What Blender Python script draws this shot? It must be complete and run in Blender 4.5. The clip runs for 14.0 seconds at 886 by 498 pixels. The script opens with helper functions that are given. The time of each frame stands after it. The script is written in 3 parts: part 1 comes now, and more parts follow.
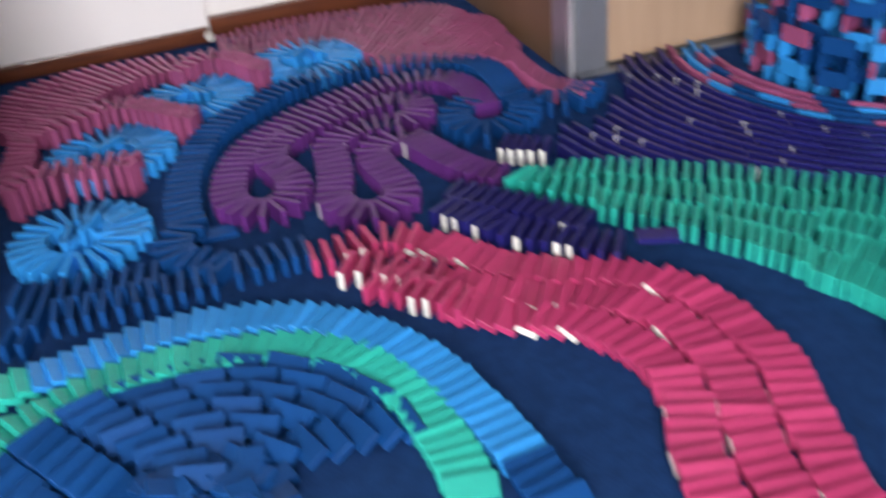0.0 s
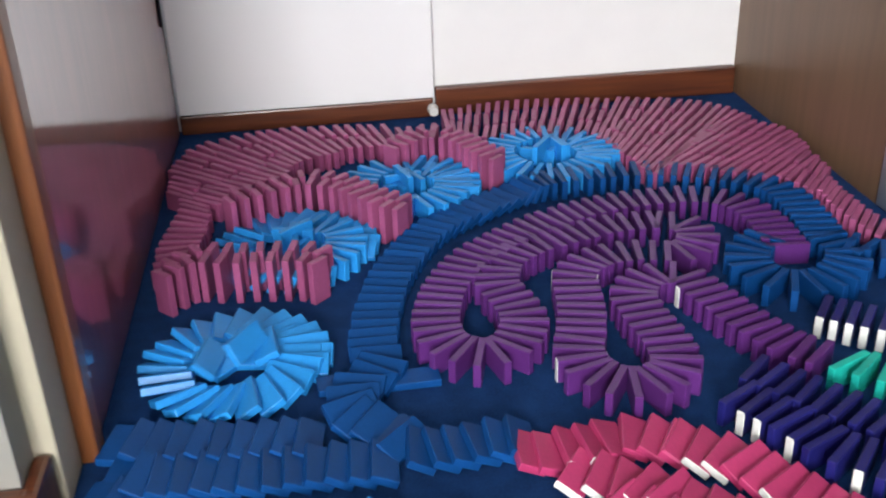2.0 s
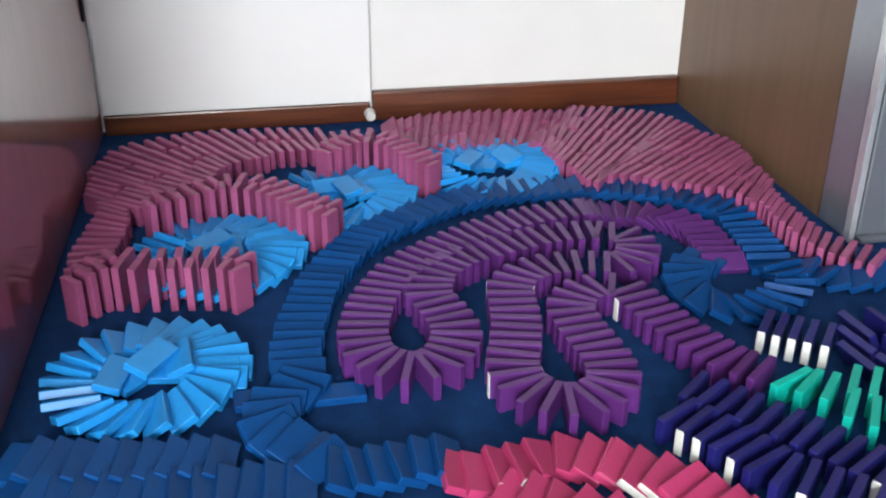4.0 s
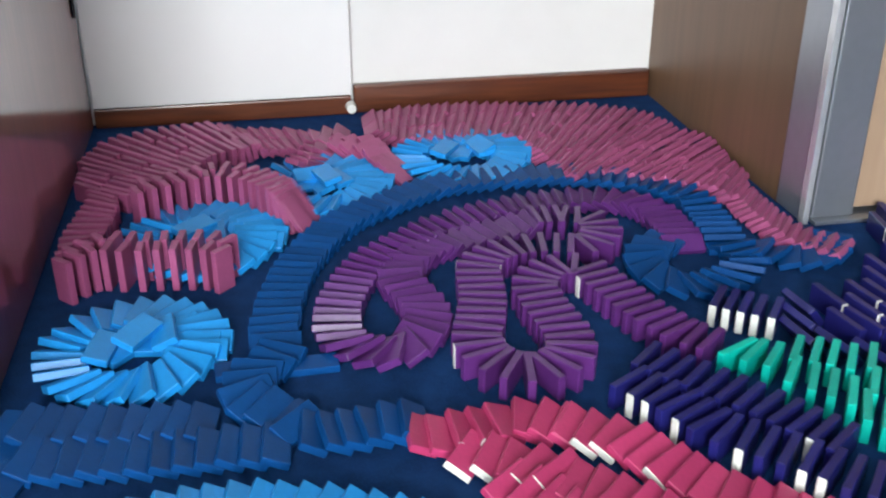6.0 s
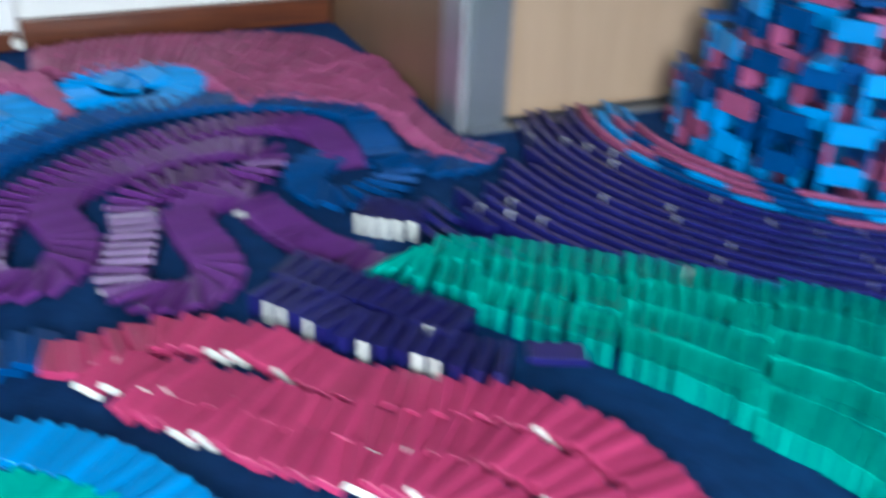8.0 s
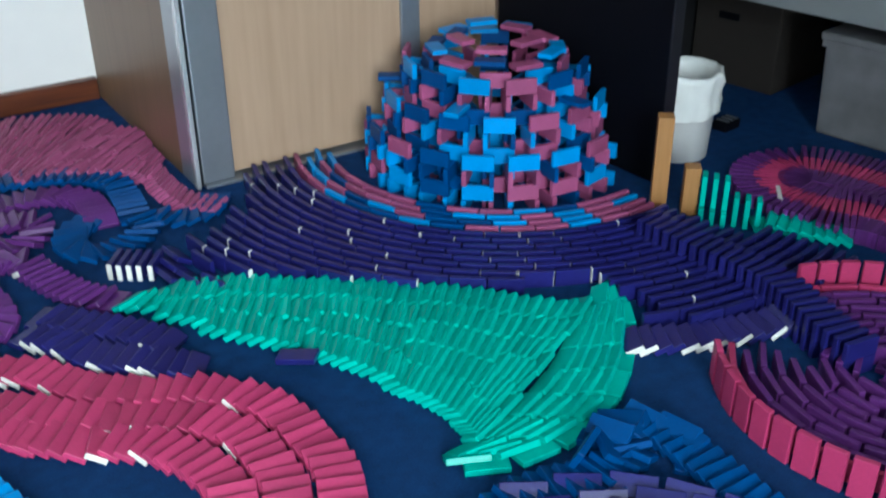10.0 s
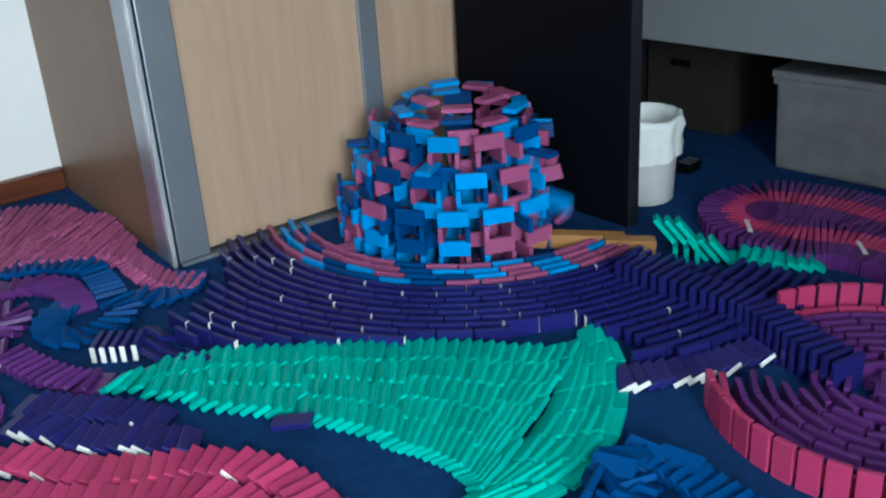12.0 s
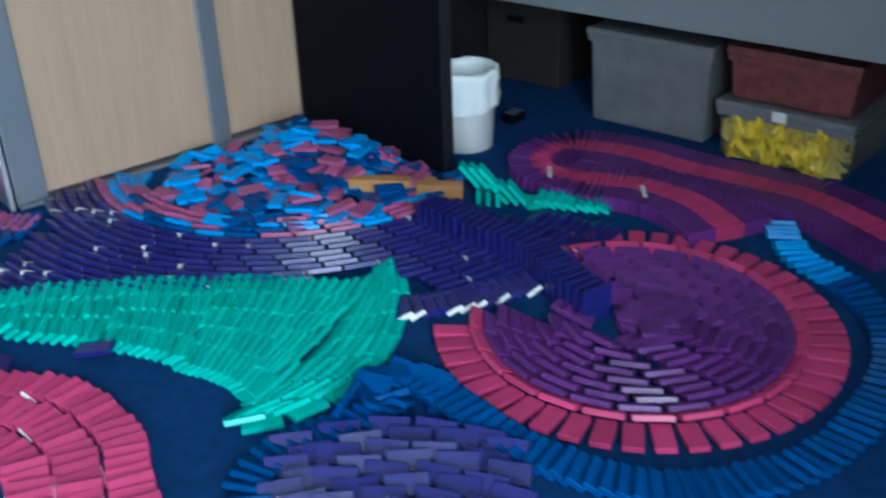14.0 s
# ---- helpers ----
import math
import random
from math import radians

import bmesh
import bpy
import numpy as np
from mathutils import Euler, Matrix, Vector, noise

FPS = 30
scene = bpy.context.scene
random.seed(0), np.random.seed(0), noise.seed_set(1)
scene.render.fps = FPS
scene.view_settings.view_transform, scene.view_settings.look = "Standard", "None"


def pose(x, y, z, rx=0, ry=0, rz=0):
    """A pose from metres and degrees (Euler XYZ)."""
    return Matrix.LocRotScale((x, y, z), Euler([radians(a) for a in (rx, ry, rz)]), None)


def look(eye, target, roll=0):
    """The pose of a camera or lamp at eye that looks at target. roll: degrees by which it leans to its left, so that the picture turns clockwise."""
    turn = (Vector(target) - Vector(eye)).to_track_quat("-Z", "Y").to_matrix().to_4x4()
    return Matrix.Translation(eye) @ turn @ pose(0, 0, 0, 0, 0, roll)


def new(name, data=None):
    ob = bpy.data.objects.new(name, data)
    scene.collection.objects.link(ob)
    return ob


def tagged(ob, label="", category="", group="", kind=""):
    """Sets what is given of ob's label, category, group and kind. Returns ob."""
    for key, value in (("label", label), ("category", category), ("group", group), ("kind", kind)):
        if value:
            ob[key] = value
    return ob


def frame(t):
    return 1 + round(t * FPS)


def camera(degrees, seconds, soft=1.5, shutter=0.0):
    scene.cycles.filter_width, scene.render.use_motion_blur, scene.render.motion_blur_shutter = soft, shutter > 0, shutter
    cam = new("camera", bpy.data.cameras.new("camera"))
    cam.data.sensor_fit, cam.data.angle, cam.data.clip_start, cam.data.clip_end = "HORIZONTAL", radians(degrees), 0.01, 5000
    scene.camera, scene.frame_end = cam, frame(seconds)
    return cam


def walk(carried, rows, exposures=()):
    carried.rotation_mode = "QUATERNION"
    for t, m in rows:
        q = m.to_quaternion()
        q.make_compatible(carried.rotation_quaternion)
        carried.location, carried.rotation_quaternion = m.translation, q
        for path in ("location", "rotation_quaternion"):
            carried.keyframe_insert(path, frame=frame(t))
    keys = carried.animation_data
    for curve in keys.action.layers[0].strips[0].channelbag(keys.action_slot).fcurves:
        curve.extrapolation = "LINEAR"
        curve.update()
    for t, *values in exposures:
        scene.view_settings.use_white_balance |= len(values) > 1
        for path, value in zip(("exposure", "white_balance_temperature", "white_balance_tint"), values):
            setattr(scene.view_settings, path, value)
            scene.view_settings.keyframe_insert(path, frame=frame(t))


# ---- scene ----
cam = camera(47.0, 14.0, soft=2.1, shutter=0.8)
PATH = [
    (0, (-0.234, -0.397, 0.643), (0.28, 1.217, -0.422), -5.5),
    (0.5, (-0.252, -0.349, 0.636), (0.124, 1.363, -0.328), -5.2),
    (1, (-0.296, -0.308, 0.599), (0.011, 1.468, -0.269), -1.3),
    (1.5, (-0.254, -0.133, 0.56), (-0.03, 1.646, -0.327), -2.3),
    (2, (-0.229, -0.035, 0.529), (-0.012, 1.735, -0.377), -2.0),
    (2.5, (-0.214, 0.013, 0.506), (0.044, 1.773, -0.408), -1.0),
    (3, (-0.209, 0.018, 0.498), (0.1, 1.775, -0.407), -0.1),
    (5.5, (-0.205, -0.042, 0.512), (0.121, 1.727, -0.362), 0.2),
    (6, (-0.193, -0.058, 0.511), (0.137, 1.704, -0.375), -0.0),
    (6.5, (-0.182, -0.072, 0.512), (0.159, 1.678, -0.394), -0.5),
    (7, (-0.159, -0.083, 0.509), (0.254, 1.64, -0.418), -0.1),
    (7.5, (-0.131, -0.099, 0.5), (0.428, 1.57, -0.449), 1.6),
    (8, (-0.087, -0.13, 0.502), (0.65, 1.453, -0.474), 2.4),
    (8.5, (-0.027, -0.257, 0.62), (0.877, 1.147, -0.481), 3.2),
    (10.8, (-0.083, -0.528, 0.702), (0.933, 0.959, -0.167), -2.4),
    (11, (-0.087, -0.512, 0.692), (0.958, 0.963, -0.164), -2.8),
    (11.5, (-0.095, -0.5, 0.69), (0.987, 0.969, -0.13), -3.4),
    (12, (-0.095, -0.502, 0.68), (0.977, 0.968, -0.151), -3.6),
    (12.5, (-0.092, -0.522, 0.695), (0.959, 0.947, -0.164), -3.5),
    (13, (-0.076, -0.572, 0.7), (0.971, 0.899, -0.161), -3.2),
    (13.5, (-0.037, -0.658, 0.705), (1.056, 0.769, -0.172), -2.6),
    (14, (-0.022, -0.716, 0.715), (1.118, 0.643, -0.209), -2.0),
]
walk(cam, [(t, look(eye, target, roll)) for t, eye, target, roll in PATH],
     [(0, -0.15, 6750, 18), (3, 0.0, 6500, 10), (6.5, 0.0, 6350, 7), (8.5, -0.05, 5600, 0), (11, -0.34, 5850, -1), (14, -0.30, 5150, -2)])

# ---- light ----
world = bpy.data.worlds.new("world")
scene.world = world
world.use_nodes = True
wn = world.node_tree
sky = wn.nodes.new("ShaderNodeTexSky")
sky.sky_type, sky.sun_disc, sky.sun_elevation, sky.sun_rotation = "NISHITA", False, radians(35), radians(200)
wn.links.new(sky.outputs[0], wn.nodes["Background"].inputs[0])
wn.nodes["Background"].inputs[1].default_value = 0.12


def area_lamp(name, eye, target, sx, sy, watts, colour):
    lamp = bpy.data.lights.new(name, "AREA")
    lamp.shape, lamp.size, lamp.size_y, lamp.energy, lamp.color = "RECTANGLE", sx, sy, watts, colour
    ob = new(name, lamp)
    ob.matrix_world = look(eye, target)
    return ob


WX0, WX1, WZ0, WZ1, WY = -1.5, -0.35, 0.5, 2.15, -3.2
area_lamp("window_daylight", ((WX0 + WX1) / 2, WY - 0.02, (WZ0 + WZ1) / 2), (-0.1, 0.8, 0.3), WX1 - WX0, WZ1 - WZ0, 190, (0.95, 0.98, 1.0))


# ---- materials ----
def material(name, colour, rough=0.5, metal=0.0, grain=0.12, scale=60.0, bump=0.0, bump_scale=200.0, coat=0.0, per_object=0.0, spec=0.5):
    m = bpy.data.materials.new(name)
    m.use_nodes = True
    nt = m.node_tree
    b = nt.nodes["Principled BSDF"]
    b.inputs["Roughness"].default_value, b.inputs["Metallic"].default_value = rough, metal
    b.inputs["Coat Weight"].default_value = coat
    b.inputs["Coat Roughness"].default_value = 0.12
    b.inputs["Specular IOR Level"].default_value = spec
    tc = nt.nodes.new("ShaderNodeTexCoord")
    n1, n2 = nt.nodes.new("ShaderNodeTexNoise"), nt.nodes.new("ShaderNodeTexNoise")
    n1.inputs["Scale"].default_value, n2.inputs["Scale"].default_value = scale, scale * 0.12
    n1.inputs["Detail"].default_value = n2.inputs["Detail"].default_value = 4.0
    add = nt.nodes.new("ShaderNodeMath")
    add.operation = "ADD"
    for n, i in ((n1, 0), (n2, 1)):
        nt.links.new(tc.outputs["Object"], n.inputs["Vector"])
        nt.links.new(n.outputs["Fac"], add.inputs[i])
    ramp = nt.nodes.new("ShaderNodeMapRange")
    ramp.inputs["From Min"].default_value, ramp.inputs["From Max"].default_value = 0.6, 1.4
    ramp.inputs["To Min"].default_value, ramp.inputs["To Max"].default_value = 1 - grain, 1 + grain
    nt.links.new(add.outputs[0], ramp.inputs["Value"])
    value = ramp.outputs["Result"]
    if per_object:
        info = nt.nodes.new("ShaderNodeObjectInfo")
        r2 = nt.nodes.new("ShaderNodeMapRange")
        r2.inputs["To Min"].default_value, r2.inputs["To Max"].default_value = 1 - per_object, 1 + per_object
        nt.links.new(info.outputs["Random"], r2.inputs["Value"])
        mul = nt.nodes.new("ShaderNodeMath")
        mul.operation = "MULTIPLY"
        nt.links.new(value, mul.inputs[0])
        nt.links.new(r2.outputs["Result"], mul.inputs[1])
        value = mul.outputs[0]
    mix = nt.nodes.new("ShaderNodeVectorMath")
    mix.operation = "SCALE"
    mix.inputs[0].default_value = colour
    nt.links.new(value, mix.inputs["Scale"])
    nt.links.new(mix.outputs[0], b.inputs["Base Color"])
    if bump:
        nb = nt.nodes.new("ShaderNodeTexNoise")
        nb.inputs["Scale"].default_value = bump_scale
        nb.inputs["Detail"].default_value = 3.0
        nt.links.new(tc.outputs["Object"], nb.inputs["Vector"])
        bp = nt.nodes.new("ShaderNodeBump")
        bp.inputs["Strength"].default_value, bp.inputs["Distance"].default_value = bump, 0.002
        nt.links.new(nb.outputs["Fac"], bp.inputs["Height"])
        nt.links.new(bp.outputs[0], b.inputs["Normal"])
    return m


def wood_material(name, c1, c2, rough, axis, scale=9.0, coat=0.0, stretch=14.0, spec=0.5):
    m = bpy.data.materials.new(name)
    m.use_nodes = True
    nt = m.node_tree
    b = nt.nodes["Principled BSDF"]
    b.inputs["Roughness"].default_value, b.inputs["Coat Weight"].default_value, b.inputs["Coat Roughness"].default_value = rough, coat, 0.08
    b.inputs["Specular IOR Level"].default_value = spec
    tc, mp = nt.nodes.new("ShaderNodeTexCoord"), nt.nodes.new("ShaderNodeMapping")
    s = [scale * stretch] * 3
    s[axis] = scale
    mp.inputs["Scale"].default_value = s
    n, n2 = nt.nodes.new("ShaderNodeTexNoise"), nt.nodes.new("ShaderNodeTexNoise")
    n.inputs["Scale"].default_value, n.inputs["Detail"].default_value = 1.0, 6.0
    n2.inputs["Scale"].default_value = 0.18
    nt.links.new(tc.outputs["Object"], mp.inputs["Vector"])
    ramp = nt.nodes.new("ShaderNodeValToRGB")
    ramp.color_ramp.elements[0].color, ramp.color_ramp.elements[1].color = (*c1, 1), (*c2, 1)
    ramp.color_ramp.elements[0].position, ramp.color_ramp.elements[1].position = 0.32, 0.7
    av = nt.nodes.new("ShaderNodeMix")
    av.inputs[0].default_value = 0.4
    for q, i in ((n, 2), (n2, 3)):
        nt.links.new(mp.outputs[0], q.inputs["Vector"])
        nt.links.new(q.outputs["Fac"], av.inputs[i])
    nt.links.new(av.outputs[0], ramp.inputs["Fac"])
    nt.links.new(ramp.outputs["Color"], b.inputs["Base Color"])
    bp = nt.nodes.new("ShaderNodeBump")
    bp.inputs["Strength"].default_value, bp.inputs["Distance"].default_value = 0.12, 0.001
    nt.links.new(n.outputs["Fac"], bp.inputs["Height"])
    nt.links.new(bp.outputs[0], b.inputs["Normal"])
    return m


CARPET = material("blue_carpet", (0.010, 0.045, 0.150), 0.95, grain=0.35, scale=420, bump=0.9, bump_scale=900, spec=0.1)
WALL = material("white_wall", (0.80, 0.79, 0.77), 0.75, grain=0.03, scale=18, bump=0.08, bump_scale=120)
WALL_PANEL = material("white_panel", (0.84, 0.83, 0.82), 0.5, grain=0.02, scale=8)
SKIRT = wood_material("skirting_wood", (0.055, 0.013, 0.005), (0.17, 0.046, 0.014), 0.35, 0, coat=0.2)
DOOR_GLOSS = wood_material("varnished_door", (0.140, 0.024, 0.017), (0.23, 0.048, 0.036), 0.42, 2, coat=1.0, spec=1.0)
DOOR_GLOSS.node_tree.nodes["Principled BSDF"].inputs["Coat IOR"].default_value = 4.2
JAMB = wood_material("jamb_wood", (0.16, 0.05, 0.014), (0.30, 0.10, 0.03), 0.4, 2, coat=0.2)
CREAM = material("cream_paint", (0.50, 0.45, 0.33), 0.6, grain=0.05)
BEECH = wood_material("beech_laminate", (0.385, 0.260, 0.172), (0.465, 0.325, 0.222), 0.42, 2, scale=5.0)
BROWN = wood_material("brown_laminate", (0.150, 0.085, 0.046), (0.195, 0.112, 0.062), 0.4, 2, scale=5.0)
ALU = material("brushed_aluminium", (0.40, 0.43, 0.47), 0.35, 0.75, grain=0.05, scale=90)
BLACK = material("black_laminate", (0.0025, 0.003, 0.006), 0.6, grain=0.2, scale=20, spec=0.10)
GREY = material("grey_laminate", (0.22, 0.235, 0.245), 0.5, grain=0.04, scale=20)
# near black: shade under the bed put into the colour
BED_SHADE = material("under_bed_shade", (0.004, 0.004, 0.005), 0.8, grain=0.2, scale=15)
CEIL = material("ceiling_paint", (0.75, 0.75, 0.73), 0.9, grain=0.03)


def plastic(name, colour, rough=0.38, spec=0.4):
    return material(name, colour, rough, grain=0.10, scale=260, per_object=0.16, bump=0.05, bump_scale=500, spec=spec)


COLOURS = {
    "light_blue": plastic("light_blue_plastic", (0.016, 0.270, 0.680)),
    "blue": plastic("blue_plastic", (0.003, 0.057, 0.215), 0.45, 0.16),
    "navy": plastic("navy_plastic", (0.014, 0.014, 0.130), 0.30),
    "purple": plastic("purple_plastic", (0.105, 0.024, 0.165), 0.33),
    "pink": plastic("mauve_pink_plastic", (0.340, 0.080, 0.190)),
    "crimson": plastic("crimson_plastic", (0.460, 0.042, 0.140)),
    "teal": plastic("teal_plastic", (0.006, 0.460, 0.370)),
    "white": plastic("white_plastic", (0.78, 0.78, 0.74)),
    "wood": wood_material("block_wood", (0.36, 0.17, 0.05), (0.46, 0.23, 0.08), 0.5, 2, scale=14),
    "yellow": plastic("yellow_plastic", (0.80, 0.58, 0.03)),
    "cream": plastic("cream_plastic", (0.60, 0.50, 0.32)),
}
WORDS = {"light_blue": "light blue", "blue": "dark blue", "navy": "navy blue", "purple": "dark purple", "pink": "mauve pink",
         "crimson": "crimson", "teal": "teal green", "white": "white", "yellow": "yellow", "cream": "cream", "wood": "wooden"}


# ---- building helpers ----
def box(bm, lo, hi, bevel=0.0):
    c, s = [(a + b) / 2 for a, b in zip(lo, hi)], [b - a for a, b in zip(lo, hi)]
    r = bmesh.ops.create_cube(bm, size=1, matrix=Matrix.Translation(c) @ Matrix.Diagonal((*s, 1)))
    if bevel:
        es = list({e for v in r["verts"] for e in v.link_edges})
        bmesh.ops.bevel(bm, geom=es, offset=bevel, segments=2, affect="EDGES", profile=0.6)
    return r["verts"]


def mesh(name, bm, mat, smooth=False):
    me = bpy.data.meshes.new(name)
    bm.to_mesh(me)
    bm.free()
    me.materials.append(mat)
    if smooth:
        for p in me.polygons:
            p.use_smooth = True
    return me


def part(name, bm, mat, parent=None, label="", smooth=False):
    ob = new(name, mesh(name, bm, mat, smooth))
    if parent is not None:
        ob.parent = parent
    if label:
        ob["label"] = label
    return ob


def box_part(name, lo, hi, mat, parent=None, label="", bevel=0.0):
    bm = bmesh.new()
    box(bm, lo, hi, bevel)
    return part(name, bm, mat, parent, label)


def structure(name, lo, hi, mat, label, bevel=0.0):
    return tagged(box_part(name, lo, hi, mat, None, "", bevel), label, name.split("_")[0], kind="structure")


def slab(name, p, q, z0, z1, thick, mat, parent=None, label="", bevel=0.0):
    """An upright board whose front face runs from p to q; its thickness goes to the left of that way."""
    a, b = Vector(p), Vector(q)
    bm = bmesh.new()
    box(bm, (0, 0, 0), ((b - a).length, thick, z1 - z0), bevel)
    bmesh.ops.transform(bm, matrix=Matrix.Translation((a.x, a.y, z0)) @ Matrix.Rotation(math.atan2(b.y - a.y, b.x - a.x), 4, "Z"), verts=bm.verts)
    return part(name, bm, mat, parent, label)


# ---- the room ----
structure("floor", (-1.7, -3.3, -0.03), (2.9, 1.65, 0.0), CARPET, "dark blue short-pile carpet over the whole floor")
RY = 1.466
structure("wall_north", (-0.62, RY, 0), (0.50, RY + 0.1, 2.4), WALL, "white painted wall behind the domino field")
structure("wall_south_low", (-1.7, -3.3, 0), (2.9, WY, WZ0), WALL, "plain white wall under the window")
structure("wall_south_high", (-1.7, -3.3, WZ1), (2.9, WY, 2.4), WALL, "plain white wall over the window")
structure("wall_south_a", (-1.7, -3.3, WZ0), (WX0, WY, WZ1), WALL, "plain white wall beside the window")
structure("wall_south_b", (WX1, -3.3, WZ0), (2.9, WY, WZ1), WALL, "plain white wall beside the window")
# added out of view: keeps direct window light off the bed side
structure("wall_pier", (0.22, -3.2, 0), (2.8, -1.3, 2.4), WALL, "unseen plain white wall added to block window light")
structure("wall_east", (2.8, -1.3, 0), (2.9, 1.55, 2.4), WALL, "plain white end wall of the room")
structure("wall_west", (-1.7, -3.2, 0), (-1.6, 0.65, 2.4), WALL, "plain white side wall of the room")
structure("ceiling", (-1.7, -3.3, 2.4), (2.9, 1.65, 2.45), CEIL, "plain white ceiling")
structure("wall_north_b", (0.50, 1.55, 0), (2.9, 1.65, 2.4), WALL, "plain white wall behind the cupboards")
# white sliding panel on the wall and the two skirting boards
tagged(box_part("wall_panel", (-0.435, RY - 0.022, 0.0315), (-0.053, RY - 0.001, 2.1), WALL_PANEL, None, "", 0.002), "smooth white panel hung flat on the wall", "panel", kind="structure")
structure("baseboard", (-0.435, RY - 0.020, 0), (-0.055, RY - 0.001, 0.030), SKIRT, "low reddish brown wooden skirting board", 0.003)
structure("baseboard_high", (-0.050, RY - 0.016, 0), (0.428, RY - 0.001, 0.044), SKIRT, "taller scuffed brown wooden skirting board", 0.003)
bm = bmesh.new()
bmesh.ops.create_cone(bm, cap_ends=True, segments=20, radius1=0.0085, radius2=0.007, depth=0.016)
bmesh.ops.rotate(bm, verts=bm.verts, matrix=Matrix.Rotation(radians(90), 3, "X"))
bmesh.ops.translate(bm, verts=bm.verts, vec=(-0.056, RY - 0.030, 0.014))
cap = part("cable_cap", bm, COLOURS["white"], smooth=False)
tagged(cap, "small round white plastic cap on the skirting", "cap")
# varnished door standing along the west side, with its jamb and the white corner
west = tagged(new("glossy_door"), "glossy dark red-brown varnished door reflecting the room", "door")
box_part("door_leaf", (-0.480, 0.697, 0.004), (-0.437, RY - 0.024, 2.05), DOOR_GLOSS, west, "", 0.002)
bm = bmesh.new()
box(bm, (-0.438, RY - 0.06, 0.175), (-0.434, RY - 0.05, 0.42), 0.001)
part("hinge_strip", bm, BLACK, west, "narrow black metal strip")
structure("door_jamb", (-0.491, 0.669, 0), (-0.433, 0.694, 2.1), JAMB, "orange-brown wooden door jamb", 0.003)
structure("trim_cream", (-0.491, 0.617, 0), (-0.447, 0.668, 2.1), CREAM, "cream painted edge strip beside the jamb", 0.002)
# white wall again; its dimmer light is put into a darker colour
structure("wall_corner", (-1.62, 0.579, 0), (-0.465, 0.697, 2.4), material("shaded_wall_paint", (0.29, 0.275, 0.24), 0.7, grain=0.06, scale=14), "white painted wall corner beside the door, coloured darker for shade")
structure("baseboard_corner", (-1.6, 0.563, 0), (-0.461, 0.578, 0.055), SKIRT, "worn dark brown skirting at the wall corner", 0.004)
structure("baseboard_return", (-0.464, 0.564, 0), (-0.451, 0.615, 0.055), SKIRT, "worn dark brown skirting returning to the jamb", 0.004)

# ---- wardrobe ----
FY = 0.95
ward = tagged(new("wardrobe"), "tall wardrobe with beech sliding doors and aluminium frame", "wardrobe")
slab("side_panel", (0.431, 1.465), (0.431, 1.011), 0, 2.2, 0.02, BROWN, ward, "brown laminate side panel")
box_part("corner_post", (0.4285, FY + 0.003, 0.002), (0.4395, FY + 0.060, 2.2), ALU, ward, "grey aluminium corner profile", 0.002)
box_part("post_edge", (0.4262, FY - 0.011, 0.002), (0.4335, FY + 0.002, 2.2), material("bright_aluminium", (0.75, 0.77, 0.8), 0.25, 0.6), ward, "bright narrow metal edge", 0.0008)
box_part("post_gap", (0.4340, FY - 0.002, 0.002), (0.4390, FY + 0.0025, 2.2), BLACK, ward, "black seal gap")
d1 = box_part("sliding_door", (0.495, FY + 0.006, 0.012), (0.819, FY + 0.018, 2.18), BEECH, ward, "beech laminate sliding door")
box_part("door_stile", (0.4400, FY - 0.004, 0.006), (0.4945, FY + 0.02, 2.18), ALU, d1, "grey aluminium door stile", 0.003)
d2 = box_part("sliding_door", (0.858, FY + 0.020, 0.012), (1.085, FY + 0.032, 2.18), BEECH, ward, "beech laminate sliding door")
box_part("door_stile", (0.8195, FY + 0.002, 0.006), (0.8575, FY + 0.026, 2.18), ALU, d2, "grey aluminium door stile", 0.003)
box_part("floor_track", (0.441, FY - 0.014, 0.0005), (1.085, FY + 0.034, 0.0055), ALU, ward, "aluminium floor track", 0.001)
box_part("back_body", (0.452, FY + 0.036, 0.002), (1.085, 1.46, 2.2), BROWN, ward)

# ---- black panel and bed ----
cabinet = tagged(new("black_cabinet"), "tall black laminate cabinet beside the wardrobe", "cabinet")
slab("side_panel", (1.018, 0.944), (1.050, 0.552), 0, 2.0, 0.024, BLACK, cabinet, "black laminate side panel", 0.002)
slab("front_edge", (1.051, 0.550), (1.075, 0.552), 0, 2.0, 0.004, material("dark_edge_band", (0.012, 0.013, 0.018), 0.4), cabinet, "dark edge band", 0.001)
slab("base_plinth", (1.045, 0.944), (1.074, 0.565), 0, 0.06, 0.01, BLACK, cabinet)
bed = tagged(new("bed"), "bed with a pale grey side rail over dark storage space", "bed")
BA, BB = Vector((1.341, 0.846)), Vector((1.551, -0.437))
slab("side_rail", BA, BB, 0.220, 0.60, 0.025, GREY, bed, "pale grey laminate side rail", 0.003)
# boards enclosing the under-bed space, coloured near black to paint its shade
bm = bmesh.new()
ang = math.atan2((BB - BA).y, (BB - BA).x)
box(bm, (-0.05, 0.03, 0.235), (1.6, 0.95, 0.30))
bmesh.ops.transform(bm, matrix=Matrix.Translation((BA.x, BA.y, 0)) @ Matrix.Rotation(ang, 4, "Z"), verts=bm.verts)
part("bed_base", bm, BED_SHADE, bed)
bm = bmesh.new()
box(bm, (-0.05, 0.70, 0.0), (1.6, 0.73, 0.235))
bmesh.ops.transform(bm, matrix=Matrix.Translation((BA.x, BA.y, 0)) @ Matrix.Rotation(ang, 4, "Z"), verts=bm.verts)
part("shade_back_board", bm, BED_SHADE, bed)
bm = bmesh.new()
